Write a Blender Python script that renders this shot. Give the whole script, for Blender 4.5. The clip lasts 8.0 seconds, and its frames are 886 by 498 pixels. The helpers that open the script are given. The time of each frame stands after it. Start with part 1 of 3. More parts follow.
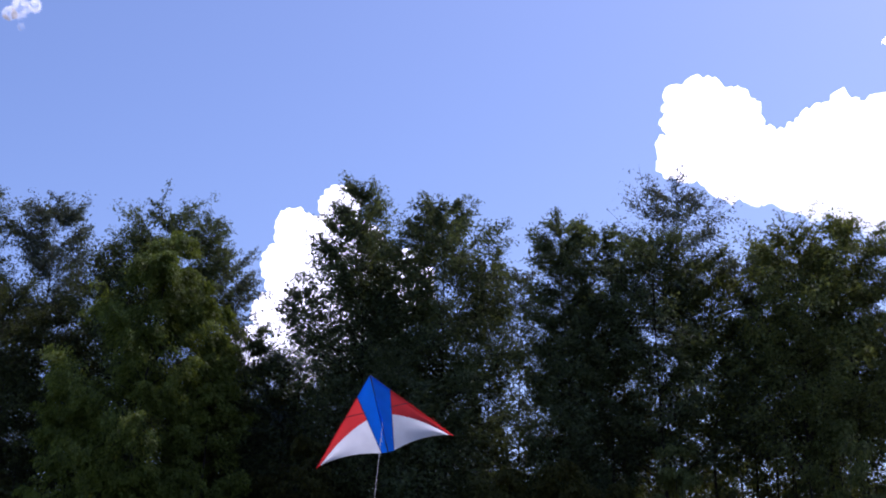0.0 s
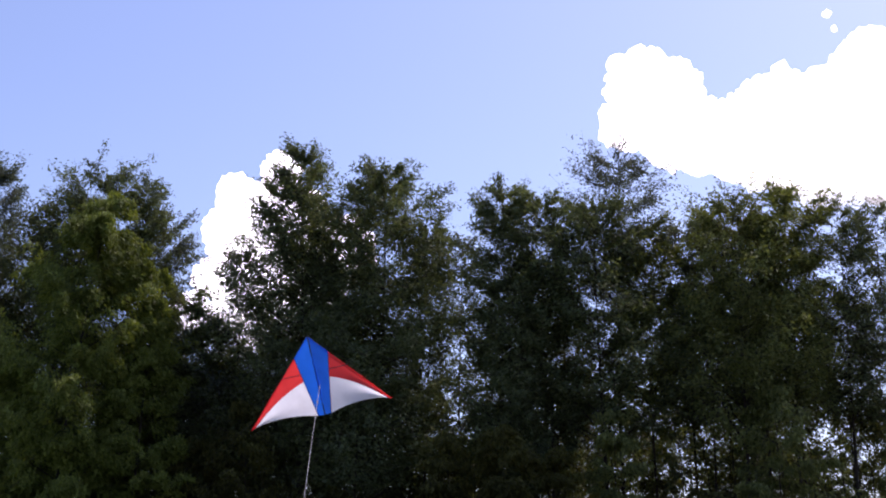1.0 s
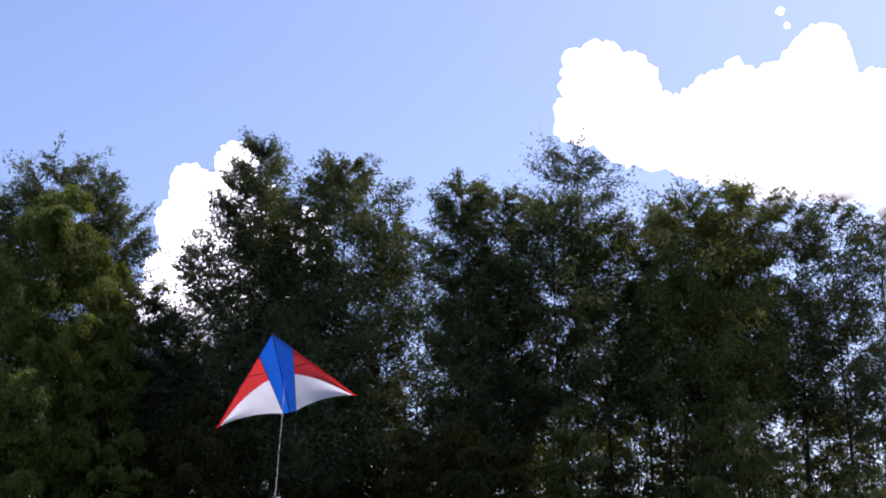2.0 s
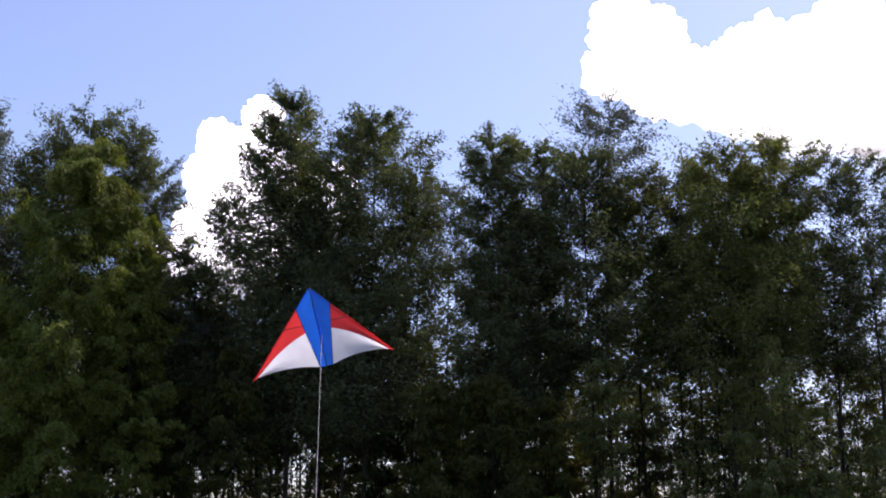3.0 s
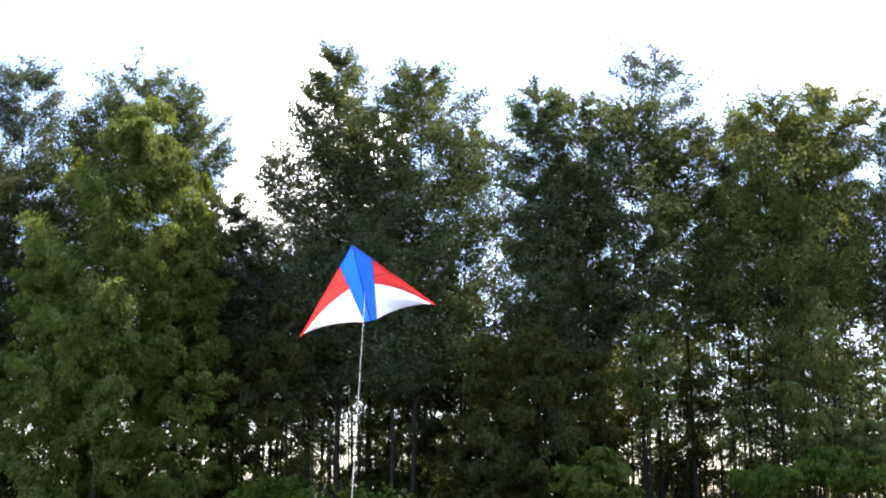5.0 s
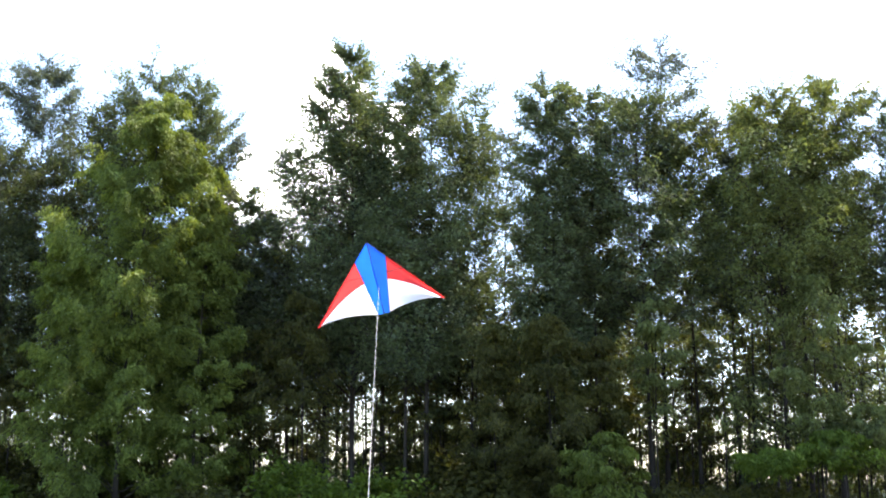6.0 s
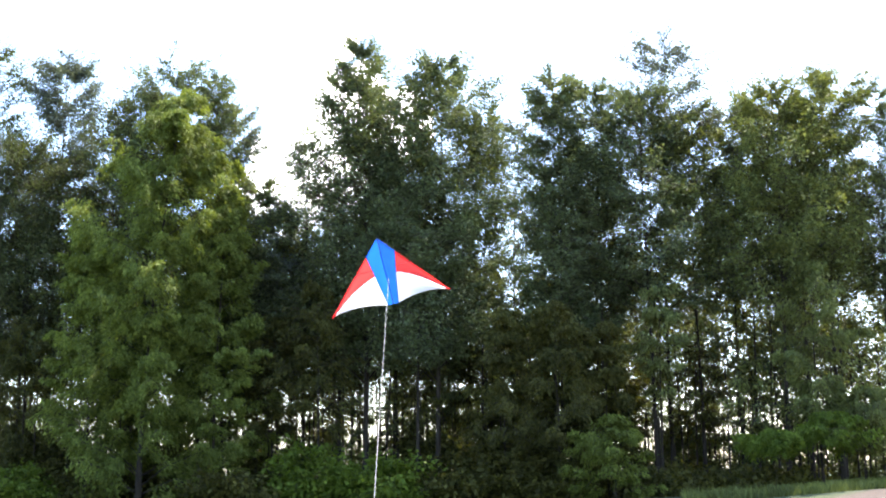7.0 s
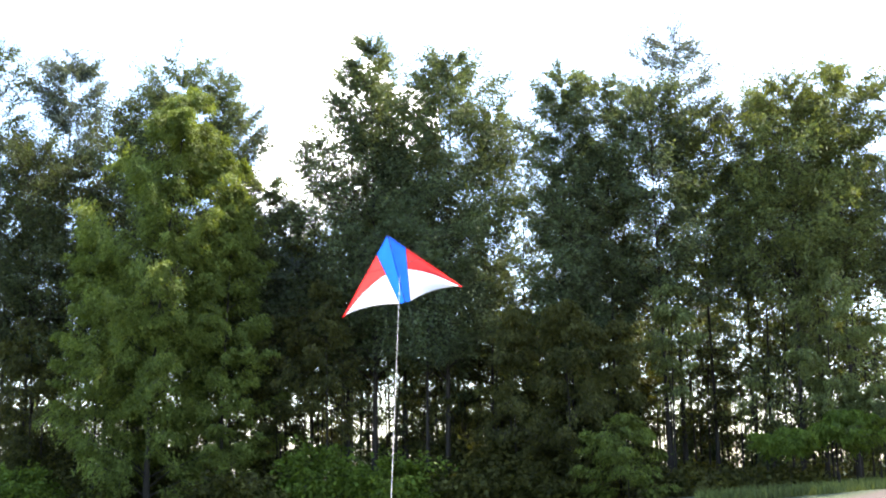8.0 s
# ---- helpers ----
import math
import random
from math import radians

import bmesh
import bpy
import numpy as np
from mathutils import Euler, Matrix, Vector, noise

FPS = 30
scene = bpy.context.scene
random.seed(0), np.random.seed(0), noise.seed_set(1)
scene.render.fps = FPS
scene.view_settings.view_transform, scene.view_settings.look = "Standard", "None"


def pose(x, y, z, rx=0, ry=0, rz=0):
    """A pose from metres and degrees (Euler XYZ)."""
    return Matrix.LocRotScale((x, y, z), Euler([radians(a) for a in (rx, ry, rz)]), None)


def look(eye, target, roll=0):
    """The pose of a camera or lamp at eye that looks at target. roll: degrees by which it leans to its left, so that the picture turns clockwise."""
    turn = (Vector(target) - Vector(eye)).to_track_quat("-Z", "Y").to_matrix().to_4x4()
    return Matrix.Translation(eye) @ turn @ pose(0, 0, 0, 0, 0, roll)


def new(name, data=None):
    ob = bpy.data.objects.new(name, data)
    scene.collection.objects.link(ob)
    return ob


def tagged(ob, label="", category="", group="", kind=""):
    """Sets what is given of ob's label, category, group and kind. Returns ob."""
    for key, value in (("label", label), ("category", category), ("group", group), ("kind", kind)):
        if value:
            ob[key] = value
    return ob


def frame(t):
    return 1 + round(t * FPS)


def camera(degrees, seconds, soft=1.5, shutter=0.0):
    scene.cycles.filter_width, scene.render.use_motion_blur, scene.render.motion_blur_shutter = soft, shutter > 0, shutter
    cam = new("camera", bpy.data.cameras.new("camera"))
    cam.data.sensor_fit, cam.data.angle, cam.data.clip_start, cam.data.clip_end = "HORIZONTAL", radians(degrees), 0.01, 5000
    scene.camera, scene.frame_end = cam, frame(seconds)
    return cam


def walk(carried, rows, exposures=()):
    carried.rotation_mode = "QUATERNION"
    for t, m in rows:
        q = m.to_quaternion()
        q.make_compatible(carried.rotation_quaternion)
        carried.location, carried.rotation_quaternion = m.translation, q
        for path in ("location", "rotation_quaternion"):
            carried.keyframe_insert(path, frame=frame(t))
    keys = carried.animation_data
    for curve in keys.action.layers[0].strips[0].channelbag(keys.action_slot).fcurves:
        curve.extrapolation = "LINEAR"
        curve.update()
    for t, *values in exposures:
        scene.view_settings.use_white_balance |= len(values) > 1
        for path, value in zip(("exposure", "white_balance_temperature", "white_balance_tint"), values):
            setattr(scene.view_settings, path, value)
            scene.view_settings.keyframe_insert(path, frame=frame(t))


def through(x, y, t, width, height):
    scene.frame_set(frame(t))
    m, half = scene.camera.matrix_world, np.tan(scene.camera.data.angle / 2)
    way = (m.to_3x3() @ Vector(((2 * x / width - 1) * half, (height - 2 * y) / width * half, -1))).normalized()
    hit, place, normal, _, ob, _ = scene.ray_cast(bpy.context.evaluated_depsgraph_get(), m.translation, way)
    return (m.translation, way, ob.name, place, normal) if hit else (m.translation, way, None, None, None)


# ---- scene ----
cam = camera(39.0, 8.0, soft=2.0)
PATH = [
    (0, (-0.017, 0.791, 1.608), (-0.2696, 2.6817, 2.2083), 0.06),
    (0.5, (-0.026, 0.963, 1.612), (-0.2355, 2.8708, 2.1752), -0.12),
    (1, (-0.019, 1.112, 1.606), (-0.182, 3.0277, 2.1556), -0.21),
    (2.3, (-0.195, 0.953, 1.675), (-0.2815, 2.8804, 2.2006), -0.49),
    (2.5, (-0.218, 1.05, 1.681), (-0.3126, 2.9815, 2.1899), -0.44),
    (3, (-0.314, 1.123, 1.686), (-0.4491, 3.0629, 2.1537), -0.05),
    (3.5, (-0.346, 1.097, 1.689), (-0.5236, 3.0411, 2.1235), 0.15),
    (4, (-0.313, 1.076, 1.694), (-0.517, 3.0225, 2.1056), 0.14),
    (5.5, (-0.059, 0.435, 1.647), (-0.2851, 2.3841, 2.0337), -0.21),
    (6, (0.061, -0.409, 1.582), (-0.1772, 1.5415, 1.9547), -0.36),
    (6.5, (0.469, -2.065, 1.458), (0.2239, -0.1107, 1.8066), -0.54),
    (7, (0.391, -1.815, 1.47), (0.1293, 0.1364, 1.8191), -0.62),
    (7.5, (0.277, -1.589, 1.496), (0.0081, 0.3615, 1.8446), -0.69),
    (8, (0.238, -1.376, 1.512), (-0.0342, 0.5743, 1.8604), -0.85),
]
EXPOSURES = [(0.0, 0.09, 5550, 33), (0.5, 0.25, 5950, 33), (1.0, 0.53, 6300, 33), (2.3, 0.43, 6100, 28), (2.5, 0.43, 6100, 28), (3.0, 0.56, 6420, 29),
             (3.5, 0.92, 6580, 30), (4.0, 1.35, 6700, 27), (5.5, 2.32, 6600, 16), (6.0, 2.45, 6600, 14), (6.5, 2.55, 6600, 13), (7.0, 2.6, 6600, 13),
             (7.5, 2.6, 6600, 13), (8.0, 2.6, 6600, 13)]
BASE_STOPS = 0.0
walk(cam, [(t, look(eye, target, roll)) for t, eye, target, roll in PATH],
     [(t, s + BASE_STOPS, k, tint) for t, s, k, tint in EXPOSURES])

# ---- daylight: high sun ahead of the camera, over the trees ----
SUN_ELEVATION, SUN_AZIMUTH = radians(56), radians(42)
sun_way = Vector((math.sin(SUN_AZIMUTH) * math.cos(SUN_ELEVATION), math.cos(SUN_AZIMUTH) * math.cos(SUN_ELEVATION), math.sin(SUN_ELEVATION)))
world = bpy.data.worlds.new("sky")
scene.world = world
world.use_nodes = True
wn, wl = world.node_tree.nodes, world.node_tree.links
sky = wn.new("ShaderNodeTexSky")
sky.sky_type, sky.sun_disc = "NISHITA", False
sky.sun_elevation, sky.sun_rotation = SUN_ELEVATION, SUN_AZIMUTH
sky.air_density, sky.dust_density, sky.ozone_density = 1.0, 1.2, 2.5
wn["Background"].inputs["Strength"].default_value = 0.13
wl.new(sky.outputs[0], wn["Background"].inputs["Color"])
sun = new("sun", bpy.data.lights.new("sun", "SUN"))
sun.data.energy, sun.data.angle, sun.data.color = 2.8, radians(0.5), (1.0, 0.95, 0.87)
sun.matrix_world = look(sun_way * 100, (0, 0, 0))

# ---- materials ----
def material(name):
    m = bpy.data.materials.new(name)
    m.use_nodes = True
    m.node_tree.nodes.clear()
    return m, m.node_tree.nodes, m.node_tree.links


def node(nodes, kind, **values):
    n = nodes.new(kind)
    for key, value in values.items():
        n.inputs[key.replace("_", " ")].default_value = value
    return n


def ramp(nodes, stops):
    n = nodes.new("ShaderNodeValToRGB")
    while len(n.color_ramp.elements) < len(stops):
        n.color_ramp.elements.new(0.5)
    for e, (at, colour) in zip(n.color_ramp.elements, stops):
        e.position, e.color = at, (*colour, 1)
    return n


def leaf_material(name, dark, middle, light, through=0.38):
    """Leaves: colour varies from leaf to leaf and in patches over the crown; light shines through them."""
    m, n, l = material(name)
    geo, place = n.new("ShaderNodeNewGeometry"), n.new("ShaderNodeTexCoord")
    patch = node(n, "ShaderNodeTexNoise", Scale=0.55, Detail=2.0)
    l.new(place.outputs["Object"], patch.inputs["Vector"])
    mixed = n.new("ShaderNodeMath")
    mixed.operation = "MULTIPLY_ADD"
    mixed.inputs[1].default_value = 0.55
    l.new(geo.outputs["Random Per Island"], mixed.inputs[0])
    spread = n.new("ShaderNodeMapRange")
    spread.inputs["From Min"].default_value, spread.inputs["From Max"].default_value = 0.3, 0.7
    spread.inputs["To Max"].default_value = 0.5
    l.new(patch.outputs["Fac"], spread.inputs["Value"])
    l.new(spread.outputs[0], mixed.inputs[2])
    tone = ramp(n, [(0.0, tuple(c * 0.7 for c in dark)), (0.5, middle), (1.0, tuple(c * 1.3 for c in light))])
    l.new(mixed.outputs[0], tone.inputs[0])
    front = node(n, "ShaderNodeBsdfPrincipled", Roughness=0.6)
    front.inputs["Specular IOR Level"].default_value = 0.15
    back = n.new("ShaderNodeBsdfTranslucent")
    both = node(n, "ShaderNodeMixShader", Fac=through)
    out = n.new("ShaderNodeOutputMaterial")
    l.new(tone.outputs[0], front.inputs["Base Color"])
    glow = n.new("ShaderNodeMix")
    glow.data_type, glow.blend_type = "RGBA", "MULTIPLY"
    glow.inputs["Factor"].default_value = 1.0
    glow.inputs["B"].default_value = (1.25, 1.2, 0.55, 1)
    l.new(tone.outputs[0], glow.inputs["A"])
    l.new(glow.outputs["Result"], back.inputs["Color"])
    l.new(front.outputs[0], both.inputs[1])
    l.new(back.outputs[0], both.inputs[2])
    l.new(both.outputs[0], out.inputs[0])
    return m


def rough_material(name, stops, scale, bump=0.3, roughness=0.9, stretch=(1, 1, 1)):
    m, n, l = material(name)
    place, squeeze = n.new("ShaderNodeTexCoord"), node(n, "ShaderNodeMapping", Scale=stretch)
    l.new(place.outputs["Object"], squeeze.inputs["Vector"])
    coarse = node(n, "ShaderNodeTexNoise", Scale=scale, Detail=6.0, Roughness=0.65)
    fine = node(n, "ShaderNodeTexNoise", Scale=scale * 9, Detail=3.0)
    for t in (coarse, fine):
        l.new(squeeze.outputs[0], t.inputs["Vector"])
    mean = n.new("ShaderNodeMath")
    mean.operation = "MULTIPLY_ADD"
    mean.inputs[1].default_value = 0.35
    less = n.new("ShaderNodeMath")
    less.operation = "MULTIPLY"
    less.inputs[1].default_value = 0.65
    l.new(coarse.outputs["Fac"], less.inputs[0])
    l.new(fine.outputs["Fac"], mean.inputs[0])
    l.new(less.outputs[0], mean.inputs[2])
    tone = ramp(n, stops)
    l.new(mean.outputs[0], tone.inputs[0])
    relief = node(n, "ShaderNodeBump", Strength=bump, Distance=0.03)
    l.new(mean.outputs[0], relief.inputs["Height"])
    skin = node(n, "ShaderNodeBsdfPrincipled", Roughness=roughness)
    out = n.new("ShaderNodeOutputMaterial")
    l.new(tone.outputs[0], skin.inputs["Base Color"])
    l.new(relief.outputs[0], skin.inputs["Normal"])
    l.new(skin.outputs[0], out.inputs[0])
    return m


def cloth_material(name, colour, through):
    """Ripstop nylon: a fine woven grid, thin enough that the sun shines through."""
    m, n, l = material(name)
    place = n.new("ShaderNodeTexCoord")
    weave = node(n, "ShaderNodeTexNoise", Scale=60.0, Detail=2.0)
    mottling = node(n, "ShaderNodeTexNoise", Scale=5.0, Detail=3.0)
    for t in (weave, mottling):
        l.new(place.outputs["Object"], t.inputs["Vector"])
    # Cloth colour varies at random, up to 12 percent darker.
    tone = ramp(n, [(0.3, tuple(c * 0.88 for c in colour)), (0.7, colour)])
    l.new(mottling.outputs["Fac"], tone.inputs[0])
    relief = node(n, "ShaderNodeBump", Strength=0.25, Distance=0.01)
    l.new(weave.outputs["Fac"], relief.inputs["Height"])
    front = node(n, "ShaderNodeBsdfPrincipled", Roughness=0.45)
    back = n.new("ShaderNodeBsdfTranslucent")
    both = node(n, "ShaderNodeMixShader", Fac=through)
    out = n.new("ShaderNodeOutputMaterial")
    l.new(tone.outputs[0], front.inputs["Base Color"])
    l.new(tone.outputs[0], back.inputs["Color"])
    l.new(relief.outputs[0], front.inputs["Normal"])
    l.new(front.outputs[0], both.inputs[1])
    l.new(back.outputs[0], both.inputs[2])
    l.new(both.outputs[0], out.inputs[0])
    return m


LEAVES = {
    "dark": leaf_material("leaves_dark", (0.040, 0.051, 0.025), (0.068, 0.085, 0.038), (0.103, 0.123, 0.050)),
    "mid": leaf_material("leaves_middle", (0.058, 0.074, 0.040), (0.094, 0.122, 0.057), (0.143, 0.173, 0.078)),
    # Blue in this leaf colour stands in for sky fringing round the crowns.
    "blue": leaf_material("leaves_sky_tinted", (0.053, 0.068, 0.064), (0.081, 0.102, 0.085), (0.124, 0.143, 0.115)),
    "yellow": leaf_material("leaves_yellow_green", (0.075, 0.100, 0.021), (0.130, 0.166, 0.034), (0.180, 0.220, 0.048), 0.4),
    "olive": leaf_material("leaves_olive", (0.071, 0.088, 0.032), (0.123, 0.147, 0.047), (0.178, 0.208, 0.063)),
    "spruce": leaf_material("leaves_deep_green", (0.034, 0.037, 0.011), (0.064, 0.066, 0.017), (0.106, 0.105, 0.025)),
    "lush": leaf_material("leaves_lush_green", (0.062, 0.1, 0.015), (0.105, 0.158, 0.022), (0.155, 0.21, 0.033), 0.42),
}
WORDS = {"dark": "dark green", "mid": "mid-green", "blue": "thin, sky-tinted grey-green", "yellow": "light yellow-green",
         "olive": "olive-green", "spruce": "deep green", "lush": "bright fresh green"}
BARK = rough_material("bark", [(0.3, (0.014, 0.01, 0.007)), (0.55, (0.032, 0.024, 0.016)), (0.8, (0.062, 0.048, 0.034))], 5.0, 0.8, 0.95, (1, 1, 0.25))
SAIL_BLUE = cloth_material("blue_nylon", (0.012, 0.17, 0.8), 0.6)
SAIL_RED = cloth_material("red_nylon", (0.88, 0.055, 0.05), 0.75)
SAIL_WHITE = cloth_material("white_nylon", (0.9, 0.9, 0.91), 0.75)
SPAR = rough_material("dark_glass_fibre", [(0.3, (0.012, 0.012, 0.014)), (0.7, (0.03, 0.03, 0.034))], 30.0, 0.1, 0.4)
CORD = rough_material("white_cord", [(0.3, (0.36, 0.35, 0.31)), (0.7, (0.52, 0.5, 0.45))], 80.0, 0.3, 0.8)


def ground_material():
    """Grass that gives way to bare sandy soil on the bank in front of the trees."""
    m, n, l = material("grass_and_sand")
    place = n.new("ShaderNodeTexCoord")
    wide, small = node(n, "ShaderNodeTexNoise", Scale=0.25, Detail=5.0), node(n, "ShaderNodeTexNoise", Scale=9.0, Detail=6.0, Roughness=0.7)
    for t in (wide, small):
        l.new(place.outputs["Object"], t.inputs["Vector"])
    green = ramp(n, [(0.3, (0.025, 0.038, 0.012)), (0.55, (0.045, 0.062, 0.018)), (0.8, (0.08, 0.085, 0.032))])
    sand = ramp(n, [(0.3, (0.05, 0.034, 0.024)), (0.55, (0.085, 0.06, 0.044)), (0.8, (0.13, 0.095, 0.07))])
    for r in (green, sand):
        l.new(small.outputs["Fac"], r.inputs[0])
    xyz = n.new("ShaderNodeSeparateXYZ")
    l.new(place.outputs["Object"], xyz.inputs[0])
    edge = n.new("ShaderNodeMapRange")
    edge.inputs["From Min"].default_value, edge.inputs["From Max"].default_value = 42.6, 41.6
    shift = n.new("ShaderNodeMath")
    shift.operation = "MULTIPLY_ADD"
    shift.inputs[1].default_value = 3.0
    l.new(wide.outputs["Fac"], shift.inputs[0])
    less = n.new("ShaderNodeMath")
    less.operation = "SUBTRACT"
    less.inputs[1].default_value = 1.5
    slant = n.new("ShaderNodeMath")
    slant.operation = "MULTIPLY_ADD"
    slant.inputs[1].default_value, slant.inputs[2].default_value = -1.1, 12.7
    l.new(xyz.outputs["X"], slant.inputs[0])
    aside = n.new("ShaderNodeMath")
    l.new(slant.outputs[0], aside.inputs[0])
    l.new(xyz.outputs["Y"], aside.inputs[1])
    l.new(aside.outputs[0], less.inputs[0])
    l.new(less.outputs[0], shift.inputs[2])
    l.new(shift.outputs[0], edge.inputs["Value"])
    both = n.new("ShaderNodeMix")
    both.data_type = "RGBA"
    l.new(edge.outputs[0], both.inputs["Factor"])
    l.new(green.outputs[0], both.inputs["A"])
    l.new(sand.outputs[0], both.inputs["B"])
    relief = node(n, "ShaderNodeBump", Strength=0.6, Distance=0.05)
    l.new(small.outputs["Fac"], relief.inputs["Height"])
    skin = node(n, "ShaderNodeBsdfPrincipled", Roughness=0.95)
    out = n.new("ShaderNodeOutputMaterial")
    l.new(both.outputs["Result"], skin.inputs["Base Color"])
    l.new(relief.outputs[0], skin.inputs["Normal"])
    l.new(skin.outputs[0], out.inputs[0])
    return m


def cloud_material(name, base, solid):
    """Far cumulus: white vapour with an added glow in place of scattered sunlight, thinning out towards its flat base.
    """
    m, n, l = material(name)
    skin = node(n, "ShaderNodeBsdfDiffuse", Color=(0.9, 0.9, 0.9, 1))
    back = node(n, "ShaderNodeBsdfTranslucent", Color=(0.9, 0.9, 0.9, 1))
    added_glow = node(n, "ShaderNodeEmission", Color=(1.0, 0.99, 0.98, 1), Strength=CLOUD_GLOW)
    half, whole, thin = node(n, "ShaderNodeMixShader", Fac=0.5), n.new("ShaderNodeAddShader"), n.new("ShaderNodeMixShader")
    place, xyz = n.new("ShaderNodeTexCoord"), n.new("ShaderNodeSeparateXYZ")
    l.new(place.outputs["Object"], xyz.inputs[0])
    wisps = node(n, "ShaderNodeTexNoise", Scale=0.012, Detail=6.0, Roughness=0.7)
    l.new(place.outputs["Object"], wisps.inputs["Vector"])
    drop = n.new("ShaderNodeMath")
    drop.operation = "MULTIPLY_ADD"
    drop.inputs[1].default_value = 260.0
    l.new(wisps.outputs["Fac"], drop.inputs[0])
    l.new(xyz.outputs["Z"], drop.inputs[2])
    fade = n.new("ShaderNodeMapRange")
    fade.inputs["From Min"].default_value, fade.inputs["From Max"].default_value = base, solid
    l.new(drop.outputs[0], fade.inputs["Value"])
    out, clear = n.new("ShaderNodeOutputMaterial"), n.new("ShaderNodeBsdfTransparent")
    l.new(skin.outputs[0], half.inputs[1])
    l.new(back.outputs[0], half.inputs[2])
    l.new(half.outputs[0], whole.inputs[0])
    l.new(added_glow.outputs[0], whole.inputs[1])
    thick = n.new("ShaderNodeMath")
    thick.operation = "POWER"
    thick.inputs[1].default_value = 2.0
    l.new(fade.outputs[0], thick.inputs[0])
    l.new(thick.outputs[0], thin.inputs[0])
    l.new(clear.outputs[0], thin.inputs[1])
    l.new(whole.outputs[0], thin.inputs[2])
    l.new(thin.outputs[0], out.inputs[0])
    return m


# Strength of the clouds' own glow, added so their backlit faces stay white.
CLOUD_GLOW = 0.7

# ---- mesh helpers ----
def part(name, verts, faces, mat, parent=None, label="", smooth=False):
    """One mesh object from arrays of corners and faces, under a thing."""
    data = bpy.data.meshes.new(name)
    verts, faces = np.asarray(verts, dtype=np.float32), np.asarray(faces, dtype=np.int32)
    count, sides = faces.shape
    data.vertices.add(len(verts))
    data.vertices.foreach_set("co", verts.ravel())
    data.loops.add(count * sides)
    data.loops.foreach_set("vertex_index", faces.ravel())
    data.polygons.add(count)
    data.polygons.foreach_set("loop_start", np.arange(0, count * sides, sides, dtype=np.int32))
    if smooth:
        data.polygons.foreach_set("use_smooth", np.ones(count, dtype=bool))
    data.materials.append(mat)
    data.update(calc_edges=True)
    ob = new(name, data)
    if parent:
        ob.parent = parent
    return tagged(ob, label)


def empty(name, place, label, category, group=""):
    ob = new(name)
    ob.empty_display_size = 0.3
    ob.location = place
    return tagged(ob, label, category, group)


def smoothstep(v, a, b):
    u = np.clip((np.asarray(v, dtype=float) - a) / (b - a), 0, 1)
    return u * u * (3 - 2 * u)


def ground_height(x, y):
    """Flat where the camera stands, a low bank under the trees, lower fields beyond."""
    bank = smoothstep(y, 20, 41) * (0.42 + 0.27 * smoothstep(x, 0, 8.5) + 0.2 * smoothstep(x, 7, 13))
    return bank - 2.0 * smoothstep(y, 56, 110)


def tubes(paths, radii, sides):
    """Tapered tubes along paths of shape (n, k, 3) with radii (n, k): corners and four-sided faces."""
    n, k, _ = paths.shape
    along = np.gradient(paths, axis=1)
    along /= np.linalg.norm(along, axis=2, keepdims=True) + 1e-9
    side = np.cross(along, np.array([0.31, 0.87, 0.38]))
    side /= np.linalg.norm(side, axis=2, keepdims=True) + 1e-9
    other = np.cross(along, side)
    angle = np.arange(sides) / sides * 2 * math.pi
    ring = side[:, :, None] * np.cos(angle)[:, None] + other[:, :, None] * np.sin(angle)[:, None]
    verts = (paths[:, :, None] + ring * radii[:, :, None, None]).reshape(-1, 3)
    i, j, s = np.meshgrid(np.arange(n), np.arange(k - 1), np.arange(sides), indexing="ij")
    base, nxt = (i * k + j) * sides, (s + 1) % sides
    faces = np.stack([base + s, base + nxt, base + sides + nxt, base + sides + s], -1).reshape(-1, 4)
    return verts, faces


def leaf_cards(rng, places, ways, size, slim, droop, pointed):
    """Small leaves at the places, in the spray that they grow on: folded ones of four corners, or pointed ones of three."""
    n = len(places)
    way = ways + 0.55 * rng.normal(size=(n, 3)) + np.array([0.1, 0, -droop])
    way /= np.linalg.norm(way, axis=1, keepdims=True)
    side = np.cross(way, np.array([0, 0, 1.0]) + 0.85 * rng.normal(size=(n, 3)))
    side /= np.linalg.norm(side, axis=1, keepdims=True) + 1e-9
    fold = np.cross(way, side)
    long = (size * rng.uniform(0.65, 1.3, n))[:, None]
    wide = long * slim
    if pointed:
        verts = np.stack([places - way * long / 2 - side * wide / 2, places - way * long / 2 + side * wide / 2, places + way * long / 2], 1).reshape(-1, 3)
        return verts, np.arange(3 * n).reshape(-1, 3)
    verts = np.stack([places - way * long / 2, places + side * wide / 2 + fold * wide * 0.18,
                      places + way * long / 2, places - side * wide / 2 + fold * wide * 0.18], 1).reshape(-1, 3)
    return verts, np.arange(4 * n).reshape(-1, 4)


